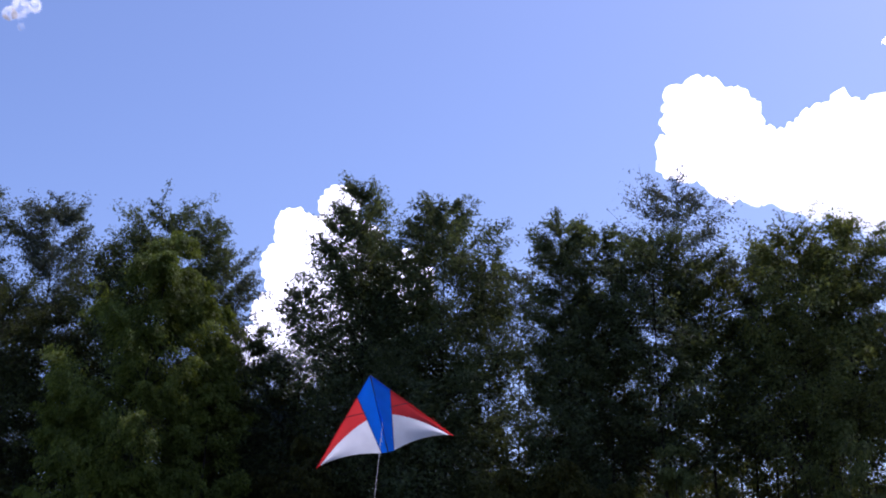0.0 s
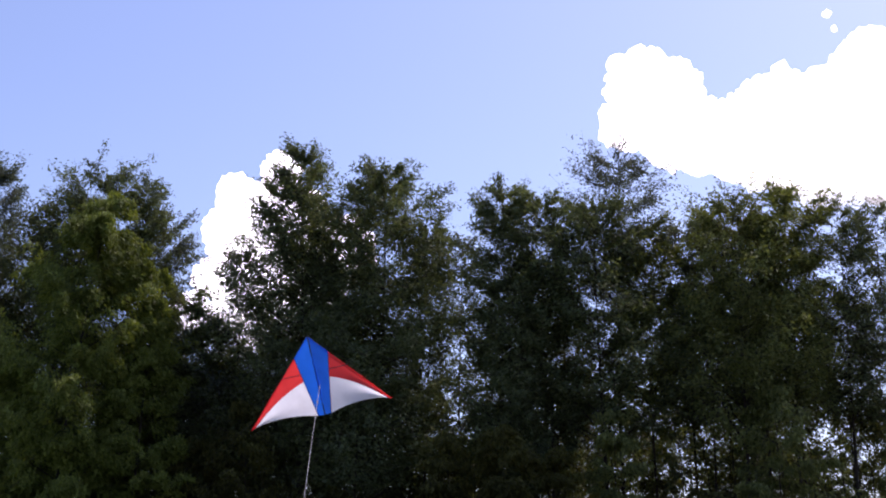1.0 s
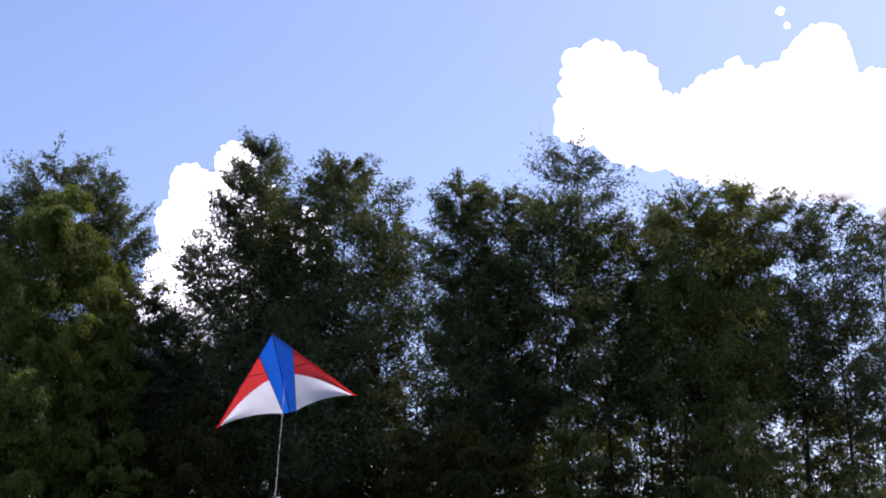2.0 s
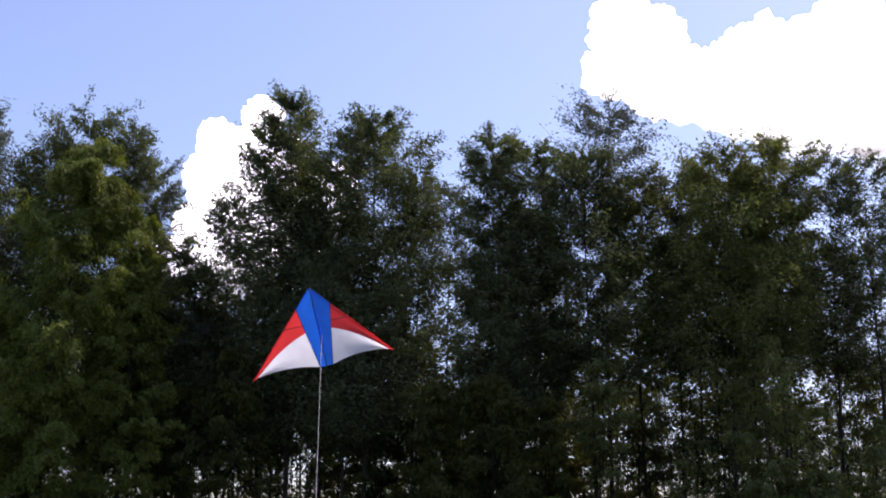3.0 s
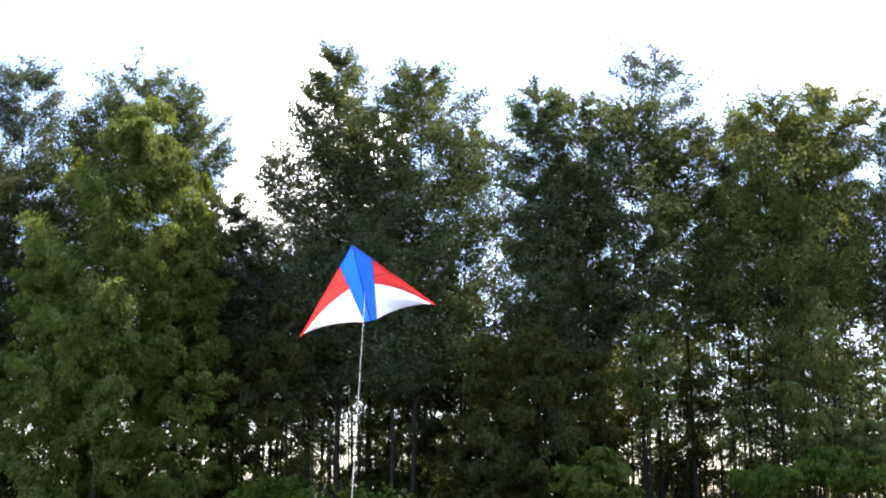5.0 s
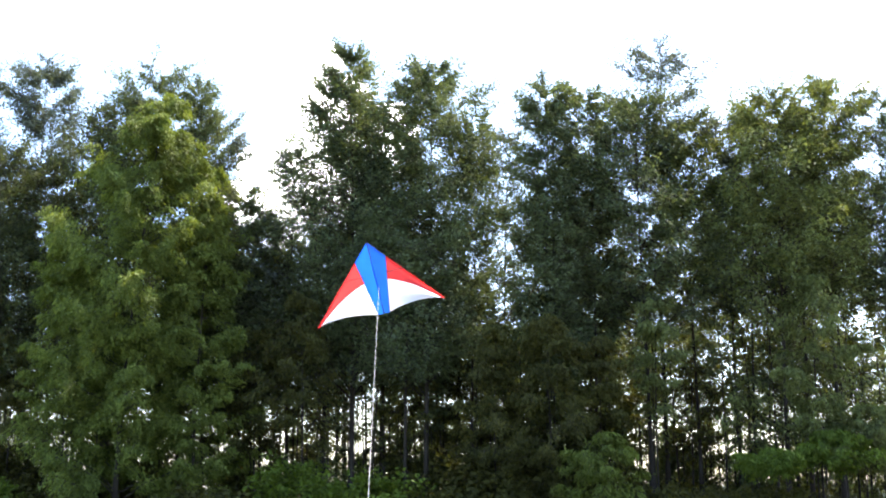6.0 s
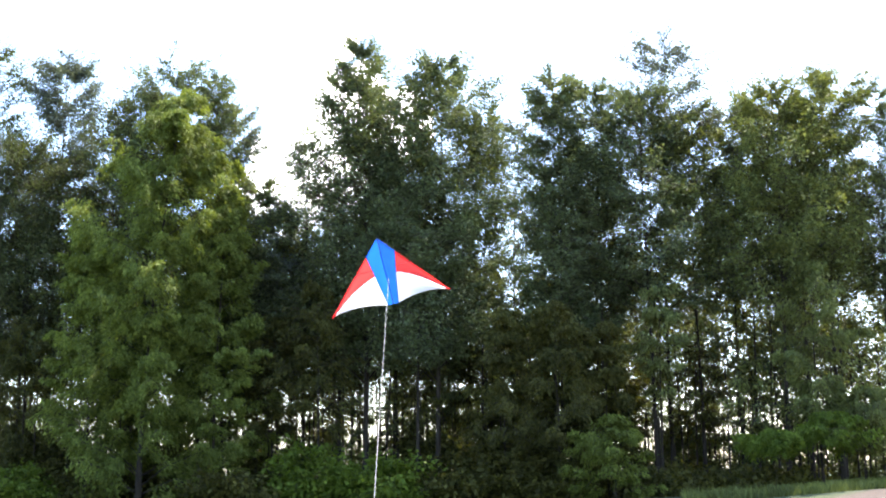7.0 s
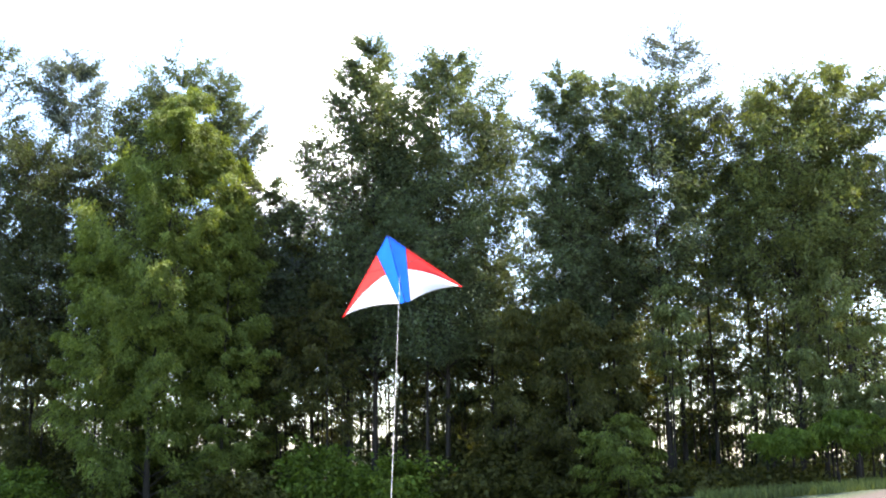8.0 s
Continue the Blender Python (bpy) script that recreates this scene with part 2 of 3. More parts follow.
def crown_width(profile, u, tallness):
    """How wide a crown is, 0 to 1, at the share u of its height."""
    if profile == "cone":
        return np.minimum(1, 0.14 + 1.08 * (1 - u) ** 0.72) * (0.6 + 0.4 * smoothstep(u, -0.05, 0.25))
    if profile == "veil":
        return np.minimum(0.82, 0.16 + 1.15 * (1 - u) ** 0.7) * (0.7 + 0.3 * smoothstep(u, -0.05, 0.25))
    if profile == "dome":
        return np.sqrt(np.clip(1 - u ** min(max(1.15 * tallness, 3.2), 7.5), 0.05, 1)) * (0.6 + 0.4 * smoothstep(u, -0.1, 0.35))
    return np.clip(np.sin(math.pi * np.clip(0.15 + 0.8 * u, 0, 1)), 0.1, 1) ** 0.6


def tree(name, x, y, top, half, crown_base, profile, density, leaves, lean, seed, group, label, leaf=0.11, low=0.3, climb=0.9, per=12, split=True, limbs=0, plume=False, pointed=True):
    """A tree: tapered bending trunk, limbs that climb to the crown's outline, side shoots, and a crown of single leaves."""
    rng = np.random.default_rng(seed)
    foot = float(ground_height(x, y)) - 0.1
    tall = top - foot
    thing = empty(name, (x, y, foot), label, "bush" if name == "bush" else "tree", group)
    # trunk
    k = 9
    u = np.linspace(0, 1, k)
    wave = rng.uniform(0, 6.3, 2)
    bend = np.stack([lean * u ** 2 + 0.012 * tall * np.sin(3.2 * u + wave[0]) * u, 0.012 * tall * np.sin(2.6 * u + wave[1]) * u, tall * 0.97 * u], 1)
    thick = 0.0052 * tall * (0.75 + 0.25 * min(half / 1.8, 1.6))
    girth = thick * (1 - 0.92 * u) + thick * 0.5 * np.exp(-u * 30)
    part("trunk", *tubes(bend[None], girth[None], 8), BARK, thing, smooth=True)

    def on_trunk(h):
        return np.stack([np.interp(h / (0.97 * tall), u, bend[:, i]) for i in range(3)], 1)

    # limbs, each from the trunk to a place in the crown
    start = max(crown_base - foot, 0.05 * tall)
    limbs = limbs or int(42 + 4.2 * (tall - start) * min(1.0, 0.5 + density * 0.5))
    v = ((np.arange(limbs) + rng.uniform(0, 1, limbs)) / limbs) ** 0.8
    turn = np.arange(limbs) * 2.39996 + rng.normal(0, 0.4, limbs)
    if plume:  # boughs in loose tiers
        tiers = max(4, int((tall - start) / 0.85))
        v = np.clip((np.round(v * tiers) + rng.normal(0, 0.13, limbs)) / tiers, 0, 1)
    bulk = rng.uniform(0.35, 1.65, limbs)
    lump = 1 + 0.14 * np.sin(2 * turn + 5 * v + wave[0]) + 0.13 * np.sin(13 * v + wave[1] + turn) + rng.normal(0, 0.16, limbs)
    if plume:
        lump = 0.95 + 0.22 * np.sin(2 * turn + 9 * v + wave[0]) + rng.normal(0, 0.2, limbs)
    reach = half * crown_width(profile, v, (tall - start) / half) * lump * np.sqrt(rng.uniform(0.15 if plume else 0.25, 1.0, limbs))
    end_z = start + (tall - start) * v * rng.uniform(0.95, 1.0, limbs)
    root_z = np.clip(end_z - reach * climb * rng.uniform(0.6, 1.5, limbs), 0.45 * start, 0.95 * tall)
    root, heart = on_trunk(root_z), on_trunk(end_z)
    out = np.stack([np.cos(turn), np.sin(turn), np.zeros(limbs)], 1)
    end = heart + out * reach[:, None]
    end[:, 2] = end_z
    turnpoint = root + out * (reach * 0.6)[:, None]
    turnpoint[:, 2] = root_z + (end_z - root_z) * 0.45 + low * reach * 0.5
    s = np.linspace(0, 1, 6)[:, None]
    line = root[:, None] * (1 - s) ** 2 + turnpoint[:, None] * 2 * s * (1 - s) + end[:, None] * s ** 2
    line[:, 1:5] += rng.normal(0, 0.035, (limbs, 4, 3)) * reach[:, None, None]
    fat = thick * (0.1 + 0.2 * (1 - v)) * np.minimum(1, 0.4 + reach / 2)
    if split:
        lv, lf = tubes(line, fat[:, None] * (1 - 0.85 * s[:, 0]), 4)
    else:
        lv, lf = tubes(line[:, [0, 2, 5]], fat[:, None] * (1 - 0.85 * s[[0, 2, 5], 0]), 3)
    # side shoots
    share = 0.22 + 0.78 * (np.arange(per) + rng.random((limbs, per))) / per
    cell = np.clip((share * 5).astype(int), 0, 4)
    rest = np.clip(share * 5 - cell, 0, 1)[:, :, None]
    rows = np.arange(limbs)[:, None]
    knot = line[rows, cell] * (1 - rest) + line[rows, cell + 1] * rest
    swing = turn[:, None] + rng.choice([-1, 1], (limbs, per)) * rng.uniform(0.1, 1.35, (limbs, per))
    length = (0.3 + 0.22 * half) * rng.uniform(0.45, 1.25, (limbs, per)) * np.minimum(1, 0.45 + reach[:, None] / half)
    climbs = rng.uniform(-0.1, 0.7, (limbs, 1)) + rng.normal(0, 0.25, (limbs, per)) + 0.85 * smoothstep(v, 0.5, 1.0)[:, None] * rng.random((limbs, per))
    tip = 0 if plume else smoothstep(v, 0.68, 1.0)[:, None]
    swing = turn[:, None] + (swing - turn[:, None]) * (1 - 0.4 * tip)
    length = length * (1 + 0.25 * tip)
    if plume:  # flat fronds that taper to their tips and hang over
        swing = turn[:, None] + rng.choice([-1, 1], (limbs, per)) * rng.uniform(0.3, 1.05, (limbs, per))
        length = (0.2 + 0.15 * half) * rng.uniform(0.6, 1.25, (limbs, per)) * (1.25 - 0.75 * share)
        climbs = rng.uniform(-0.4, 0.15, (limbs, per))
    shoot = np.stack([np.cos(swing), np.sin(swing), climbs], -1) * length[:, :, None]
    w = np.linspace(0, 1, 4)
    twig = knot[:, :, None] + shoot[:, :, None] * w[:, None]
    twig[..., 2] -= (low * 1.1 * length)[:, :, None] * w ** 2
    twig[..., 2] = np.maximum(twig[..., 2], 0.25)
    twig = twig.reshape(-1, 4, 3)
    drawn = twig[:, ::3] if split else twig[::2, ::3]
    tv, tf = tubes(drawn, np.full((len(drawn), 1), 0.011) * np.linspace(1.1, 0.3, drawn.shape[1]), 3)
    if split:
        a, b, c, d = len(lv) // limbs, len(lf) // limbs, len(tv) // limbs, len(tf) // limbs
        for i in range(limbs):
            part("limb", np.concatenate([lv[i * a:(i + 1) * a], tv[i * c:(i + 1) * c]]), np.concatenate([lf[:b], tf[:d] + a]), BARK, thing)
    else:
        tagged(part("branchwork", np.concatenate([lv, tv]), np.concatenate([lf, tf + len(lv)]), BARK, thing), kind="stuff")
    # leaves in sprays along the shoots
    count = int(len(twig) * (27 if pointed else 34) * density * (0.6 + 0.4 * half / 2) * (0.15 / leaf) ** 1.6)
    full = (rng.random(len(twig)) + 0.35) * (0.25 + length.ravel() / length.mean())
    if plume:
        full = full * np.repeat(bulk, per)
    pick = rng.choice(len(twig), count, p=full / full.sum())
    a = rng.random(count) ** 0.75 * 3
    c = np.minimum(a.astype(int), 2)
    spot = twig[pick, c] + (twig[pick, c + 1] - twig[pick, c]) * (a - c)[:, None]
    size = np.linalg.norm(twig[pick, 3] - twig[pick, 0], axis=1)[:, None]
    spread = (0.035 + 0.1 * size) * np.array([1, 1, 0.4]) if plume else (0.05 + 0.19 * size) * np.array([1, 1, 0.55]) * (1 - 0.6 * np.repeat(tip[:, 0], per)[pick][:, None])
    spot += rng.normal(0, 1, (count, 3)) * spread
    spot[:, 2] -= rng.random(count) ** 2 * 0.7 * low * size[:, 0]
    spot[:, 2] = np.maximum(spot[:, 2], 0.2)
    ways = (twig[pick, 3] - twig[pick, 0]) / size
    part("crown", *leaf_cards(rng, spot, ways, leaf * (1.2 if plume else 1.0), 0.45 if plume else 0.6, 0.2 + low, pointed), LEAVES[leaves], thing)
    return thing

# ---- ground: one sheet to the horizon ----
def ground():
    xs = np.concatenate([[-4000, -1500, -600, -250, -120], np.arange(-60, 61, 1.5), [120, 250, 600, 1500, 4000]])
    ys = np.concatenate([[-4000, -1500, -500, -150, -50], np.arange(-20, 116, 1.5), [150, 250, 500, 1200, 2300, 4000]])
    gx, gy = np.meshgrid(xs, ys)
    gz = ground_height(gx, gy)
    near = (np.abs(gx) < 60) & (gy > 8) & (gy < 110)
    gz = gz + near * 0.05 * (np.sin(gx * 0.9 + 1.3 * np.sin(gy * 0.4)) + np.sin(gy * 1.1 + gx * 0.35))
    i, j = np.meshgrid(np.arange(len(ys) - 1), np.arange(len(xs) - 1), indexing="ij")
    a = i * len(xs) + j
    faces = np.stack([a, a + 1, a + len(xs) + 1, a + len(xs)], -1).reshape(-1, 4)
    ob = part("ground", np.stack([gx, gy, gz], -1).reshape(-1, 3), faces, ground_material(), None, "", True)
    tagged(ob, "grassy ground with bare sandy soil before the trees", "ground", "", "structure")


ground()

# ---- the belt of trees: x, y, top, half width, foot of the crown, outline, fullness, leaves, lean ----
BIG_TREES = [
    (-26.97, 49.0, 20.85, 1.87, 6.41, 'oval', 0.45, 'dark', 0.20),
    (-23.84, 47.0, 15.47, 2.18, 6.50, 'dome', 0.65, 'dark', 0.00),
    (-25.13, 47.5, 16.04, 1.82, 7.00, 'dome', 0.65, 'dark', 0.00),
    (-22.26, 48.5, 15.50, 1.85, 7.00, 'dome', 0.60, 'dark', 0.00),
    (-23.95, 50.0, 20.39, 2.07, 11.00, 'dome', 0.90, 'blue', 0.00),
    (-19.16, 47.5, 17.87, 1.61, 6.13, 'dome', 0.74, 'dark', 0.10),
    (-20.45, 48.0, 16.96, 2.36, 5.27, 'dome', 0.74, 'dark', 0.20),
    (-17.64, 46.5, 18.54, 2.29, 6.46, 'dome', 0.74, 'mid', 0.30),
    (-16.10, 47.0, 18.16, 1.54, 6.48, 'oval', 0.60, 'mid', 0.30),
    (-15.30, 47.5, 16.80, 1.70, 7.89, 'dome', 0.55, 'blue', 0.20),
    (-17.00, 43.0, 16.30, 5.00, 1.20, 'veil', 1.55, 'yellow', 1.30),
    (-14.57, 46.0, 10.85, 2.14, 4.59, 'dome', 0.67, 'dark', 0.00),
    (-13.46, 46.0, 13.38, 1.38, 4.14, 'oval', 0.63, 'mid', 0.00),
    (-12.90, 47.0, 12.03, 1.67, 5.96, 'dome', 0.63, 'mid', 0.00),
    (-12.56, 48.0, 10.68, 2.10, 5.14, 'dome', 0.67, 'dark', 0.00),
    (-11.77, 47.0, 15.28, 2.06, 6.39, 'dome', 0.37, 'blue', 0.00),
    (-9.02, 45.5, 18.75, 2.80, 5.75, 'cone', 0.85, 'mid', 0.00),
    (-10.26, 46.5, 17.68, 2.24, 6.31, 'dome', 0.62, 'mid', 0.00),
    (-8.23, 47.5, 17.30, 2.21, 6.81, 'dome', 0.68, 'dark', 0.00),
    (-6.15, 45.0, 17.85, 2.50, 6.06, 'dome', 1.30, 'mid', 0.20),
    (-4.63, 46.5, 15.86, 0.95, 6.19, 'dome', 0.59, 'mid', 0.20),
    (-7.94, 46.5, 14.62, 1.91, 7.58, 'dome', 0.58, 'mid', 0.00),
    (-6.83, 44.5, 12.26, 2.68, 6.04, 'dome', 0.52, 'mid', 0.00),
    (-3.48, 49.0, 16.18, 1.12, 6.41, 'oval', 0.30, 'blue', 0.00),
    (-1.70, 45.0, 16.90, 1.40, 5.98, 'dome', 0.93, 'mid', 0.00),
    (-1.48, 44.5, 12.92, 1.34, 5.51, 'dome', 0.59, 'mid', 0.00),
    (-0.02, 45.5, 16.63, 1.30, 5.99, 'dome', 0.85, 'mid', 0.00),
    (-0.22, 46.5, 14.04, 1.65, 6.52, 'dome', 0.55, 'spruce', 0.00),
    (2.59, 47.0, 18.55, 2.30, 11.50, 'oval', 0.44, 'blue', 0.10),
    (1.89, 45.0, 16.07, 2.41, 7.57, 'dome', 0.78, 'mid', 0.00),
    (3.69, 46.0, 15.40, 1.71, 8.08, 'dome', 0.78, 'olive', 0.00),
    (5.20, 47.0, 15.80, 1.41, 8.18, 'oval', 0.59, 'blue', 0.00),
    (7.45, 45.5, 15.52, 1.87, 8.74, 'dome', 0.67, 'olive', 0.00),
    (6.45, 44.0, 15.64, 2.36, 8.13, 'dome', 0.89, 'olive', 0.10),
    (5.55, 45.5, 12.86, 1.87, 8.37, 'dome', 0.44, 'mid', 0.10),
    (8.45, 45.0, 16.26, 1.72, 8.22, 'dome', 0.85, 'olive', 0.10),
    (8.71, 46.0, 12.85, 1.76, 8.57, 'dome', 0.37, 'mid', 0.10),
    (10.51, 46.0, 15.94, 1.51, 7.89, 'oval', 0.44, 'mid', 0.00),
    (10.74, 47.0, 12.79, 1.67, 8.02, 'dome', 0.37, 'dark', 0.00),
    (12.09, 46.0, 15.86, 1.81, 7.44, 'oval', 0.44, 'mid', 0.00),
    (13.95, 47.0, 15.54, 1.80, 7.10, 'oval', 0.52, 'dark', 0.00),
    (-14.3, 43.4, 12.4, 2.3, 1.6, 'cone', 1.1, 'yellow', 0.2),
    (-19.2, 43.3, 10.8, 2.3, 3.2, 'cone', 0.95, 'yellow', -0.2),
]
UNDER_TREES = [
    (-3.50, 43.5, 7.40, 2.03, 1.29, 'cone', 1.30, 'spruce', 0.00),
    (-1.52, 42.5, 7.42, 2.56, 1.09, 'cone', 1.40, 'spruce', 0.00),
    (0.13, 43.0, 6.74, 1.41, 1.26, 'cone', 1.20, 'spruce', 0.00),
    (0.37, 41.0, 3.30, 2.00, 0.94, 'cone', 1.10, 'yellow', 0.00),
    (7.41, 43.0, 8.83, 2.12, 2.80, 'dome', 0.85, 'olive', 0.00),
    (2.06, 43.5, 8.07, 1.43, 4.16, 'oval', 0.50, 'olive', 0.00),
    (5.58, 41.0, 2.67, 1.57, 2.13, 'dome', 0.80, 'lush', 0.10),
    (7.21, 41.5, 3.25, 2.05, 2.39, 'dome', 0.90, 'lush', 0.30),
    (8.62, 42.0, 4.15, 1.73, 2.29, 'dome', 0.90, 'olive', 0.20),
    (-10.51, 44.0, 8.61, 2.17, 3.17, 'dome', 0.65, 'spruce', 0.00),
    (-12.51, 45.0, 7.51, 1.97, 2.39, 'dome', 0.70, 'spruce', 0.00),
    (-22.57, 45.0, 7.77, 2.22, 1.43, 'dome', 0.80, 'spruce', 0.00),
    (5.22, 44.0, 5.33, 1.32, 2.38, 'oval', 0.25, 'olive', 0.00),
    (11.32, 43.0, 5.88, 2.12, 1.54, 'dome', 0.70, 'olive', 0.00),
    (-18.41, 44.5, 7.60, 2.92, 1.40, 'dome', 0.60, 'yellow', 0.00),
    (-6.98, 46.0, 7.49, 1.89, 1.72, 'oval', 0.45, 'spruce', 0.00),
    (3.61, 46.0, 5.96, 1.51, 2.64, 'oval', 0.22, 'spruce', 0.00),
    (-5.3, 48.0, 7.2, 2.2, 1.0, 'dome', 1.1, 'spruce', 0.0),
    (-3.2, 48.5, 7.6, 2.1, 1.0, 'dome', 1.1, 'spruce', 0.0),
    (-1.2, 48.5, 7.4, 2.1, 1.0, 'dome', 1.1, 'spruce', 0.0),
    (0.6, 48.0, 6.2, 1.6, 1.2, 'dome', 0.9, 'spruce', 0.0),
]
BUSHES = [
    (-3.87, 44.5, 2.59, 2.27, 'spruce'),
    (-5.72, 46.0, 2.33, 1.92, 'spruce'),
    (-1.39, 44.0, 3.15, 1.94, 'spruce'),
    (2.23, 47.0, 1.33, 1.52, 'spruce'),
    (4.50, 47.0, 1.37, 1.52, 'spruce'),
    (6.67, 46.5, 1.23, 1.51, 'spruce'),
    (-12.97, 47.0, 1.89, 1.96, 'spruce'),
    (-7.50, 47.0, 2.37, 1.74, 'spruce'),
    (-19.07, 44.5, 1.72, 1.65, 'spruce'),
    (-10.52, 43.0, 2.24, 1.70, 'lush'),
    (-7.46, 42.5, 1.75, 1.58, 'lush'),
    (-8.97, 42.8, 1.33, 1.39, 'lush'),
    (-21.81, 43.0, 1.68, 1.40, 'lush'),
    (-21.61, 46.0, 2.73, 2.13, 'spruce'),
    (-17.25, 45.0, 1.39, 1.88, 'spruce'),
    (-14.47, 46.0, 1.36, 2.13, 'spruce'),
    (-5.03, 45.5, 1.49, 2.32, 'spruce'),
    (-2.26, 44.5, 1.67, 2.06, 'spruce'),
    (3.23, 43.5, 1.00, 1.21, 'spruce'),
    (12.06, 43.0, 1.35, 1.60, 'lush'),
    (-24.57, 45.0, 2.09, 1.88, 'spruce'),
    (-24.0, 42.3, 1.15, 1.5, 'spruce'),
    (-13.4, 42.3, 1.3499999999999999, 1.5, 'spruce'),
    (-5.6, 42.599999999999994, 1.15, 1.5, 'spruce'),
    (-3.6, 42.9, 1.3499999999999999, 1.5, 'spruce'),
    (-1.8, 42.3, 1.15, 1.5, 'spruce'),
    (1.9, 42.599999999999994, 1.3499999999999999, 1.5, 'spruce'),
    (3.1, 41.7, 1.05, 1.2, 'spruce'),
    (4.6, 42.0, 1.1, 1.2, 'spruce'),
    (6.0, 42.4, 1.1, 1.1, 'spruce'),
]
CLOUD_RIGHT = [
    (219, 1118, 78),
    (292, 1098, 70),
    (184, 1020, 61),
    (279, 996, 75),
    (347, 1012, 65),
    (335, 941, 45),
    (415, 972, 87),
    (462, 1039, 65),
    (529, 1061, 78),
    (502, 952, 106),
    (628, 1049, 94),
    (604, 921, 117),
    (704, 1098, 100),
    (734, 953, 141),
    (713, 1184, 47),
    (842, 910, 164),
    (836, 1038, 82),
    (971, 866, 153),
    (640, 1268, 8),
    (650, 1232, 5),
    (745, 1196, 36),
]
CLOUD_LEFT = [
    (-721, 798, 49),
    (-643, 795, 82),
    (-555, 857, 70),
    (-756, 721, 47),
    (-652, 679, 94),
    (-527, 726, 106),
    (-804, 646, 47),
    (-453, 787, 70),
    (-669, 431, 70),
    (-724, 580, 70),
    (-574, 564, 94),
    (-708, 920, 52),
    (-605, 972, 50),
    (-655, 885, 62),
    (-738, 838, 48),
    (-690, 850, 60),
]
CLOUD_WISP = [
    (-1506, 1606, 28),
    (-1468, 1610, 18),
    (-1498, 1551, 11),
    (-1533, 1590, 18),
]
for seed, (x, y, top, half, low_z, outline, full, tone, lean) in enumerate(BIG_TREES):
    shape = {"cone": "tall pointed", "veil": "tall spreading", "dome": "tall broad-headed", "oval": "tall slender"}[outline]
    airy = "airy, open crown of" if full < 0.6 else "dense crown of"
    tree("tree", x, y, top, half, low_z, outline, full, tone, lean, 100 + seed, "trees of the belt",
         f"{shape} broadleaf tree, {airy} {WORDS[tone]} leaves", low=0.42 if tone == "yellow" else 0.25, climb=0.45 if tone == "yellow" else 0.9, plume=tone == "yellow")
for seed, (x, y, top, half, low_z, outline, full, tone, lean) in enumerate(UNDER_TREES):
    tree("young_tree", x, y, top, half, low_z, outline, full * (1.4 if tone == "lush" else 0.8), tone, lean, 300 + seed, "young trees under the belt",
         f"young tree with drooping {WORDS[tone]} boughs among tall trunks", low=0.4 if tone in ("lush", "yellow") else 0.5, climb=0.3, plume=True, per=14, limbs=int(12 + 4.5 * (top - low_z)))
for seed, (x, y, top, half, tone) in enumerate(BUSHES):
    tree("bush", x, y, top, half, float(ground_height(x, y)) + 0.15, "dome", 0.58, tone, 0.0, 500 + seed, "bushes at the foot of the trees",
         f"low leafy bush with {WORDS[tone]} leaves under the trees", leaf=0.19, low=0.2, per=8, split=False, pointed=False)


CLEARINGS = (-3.29, 9.92)


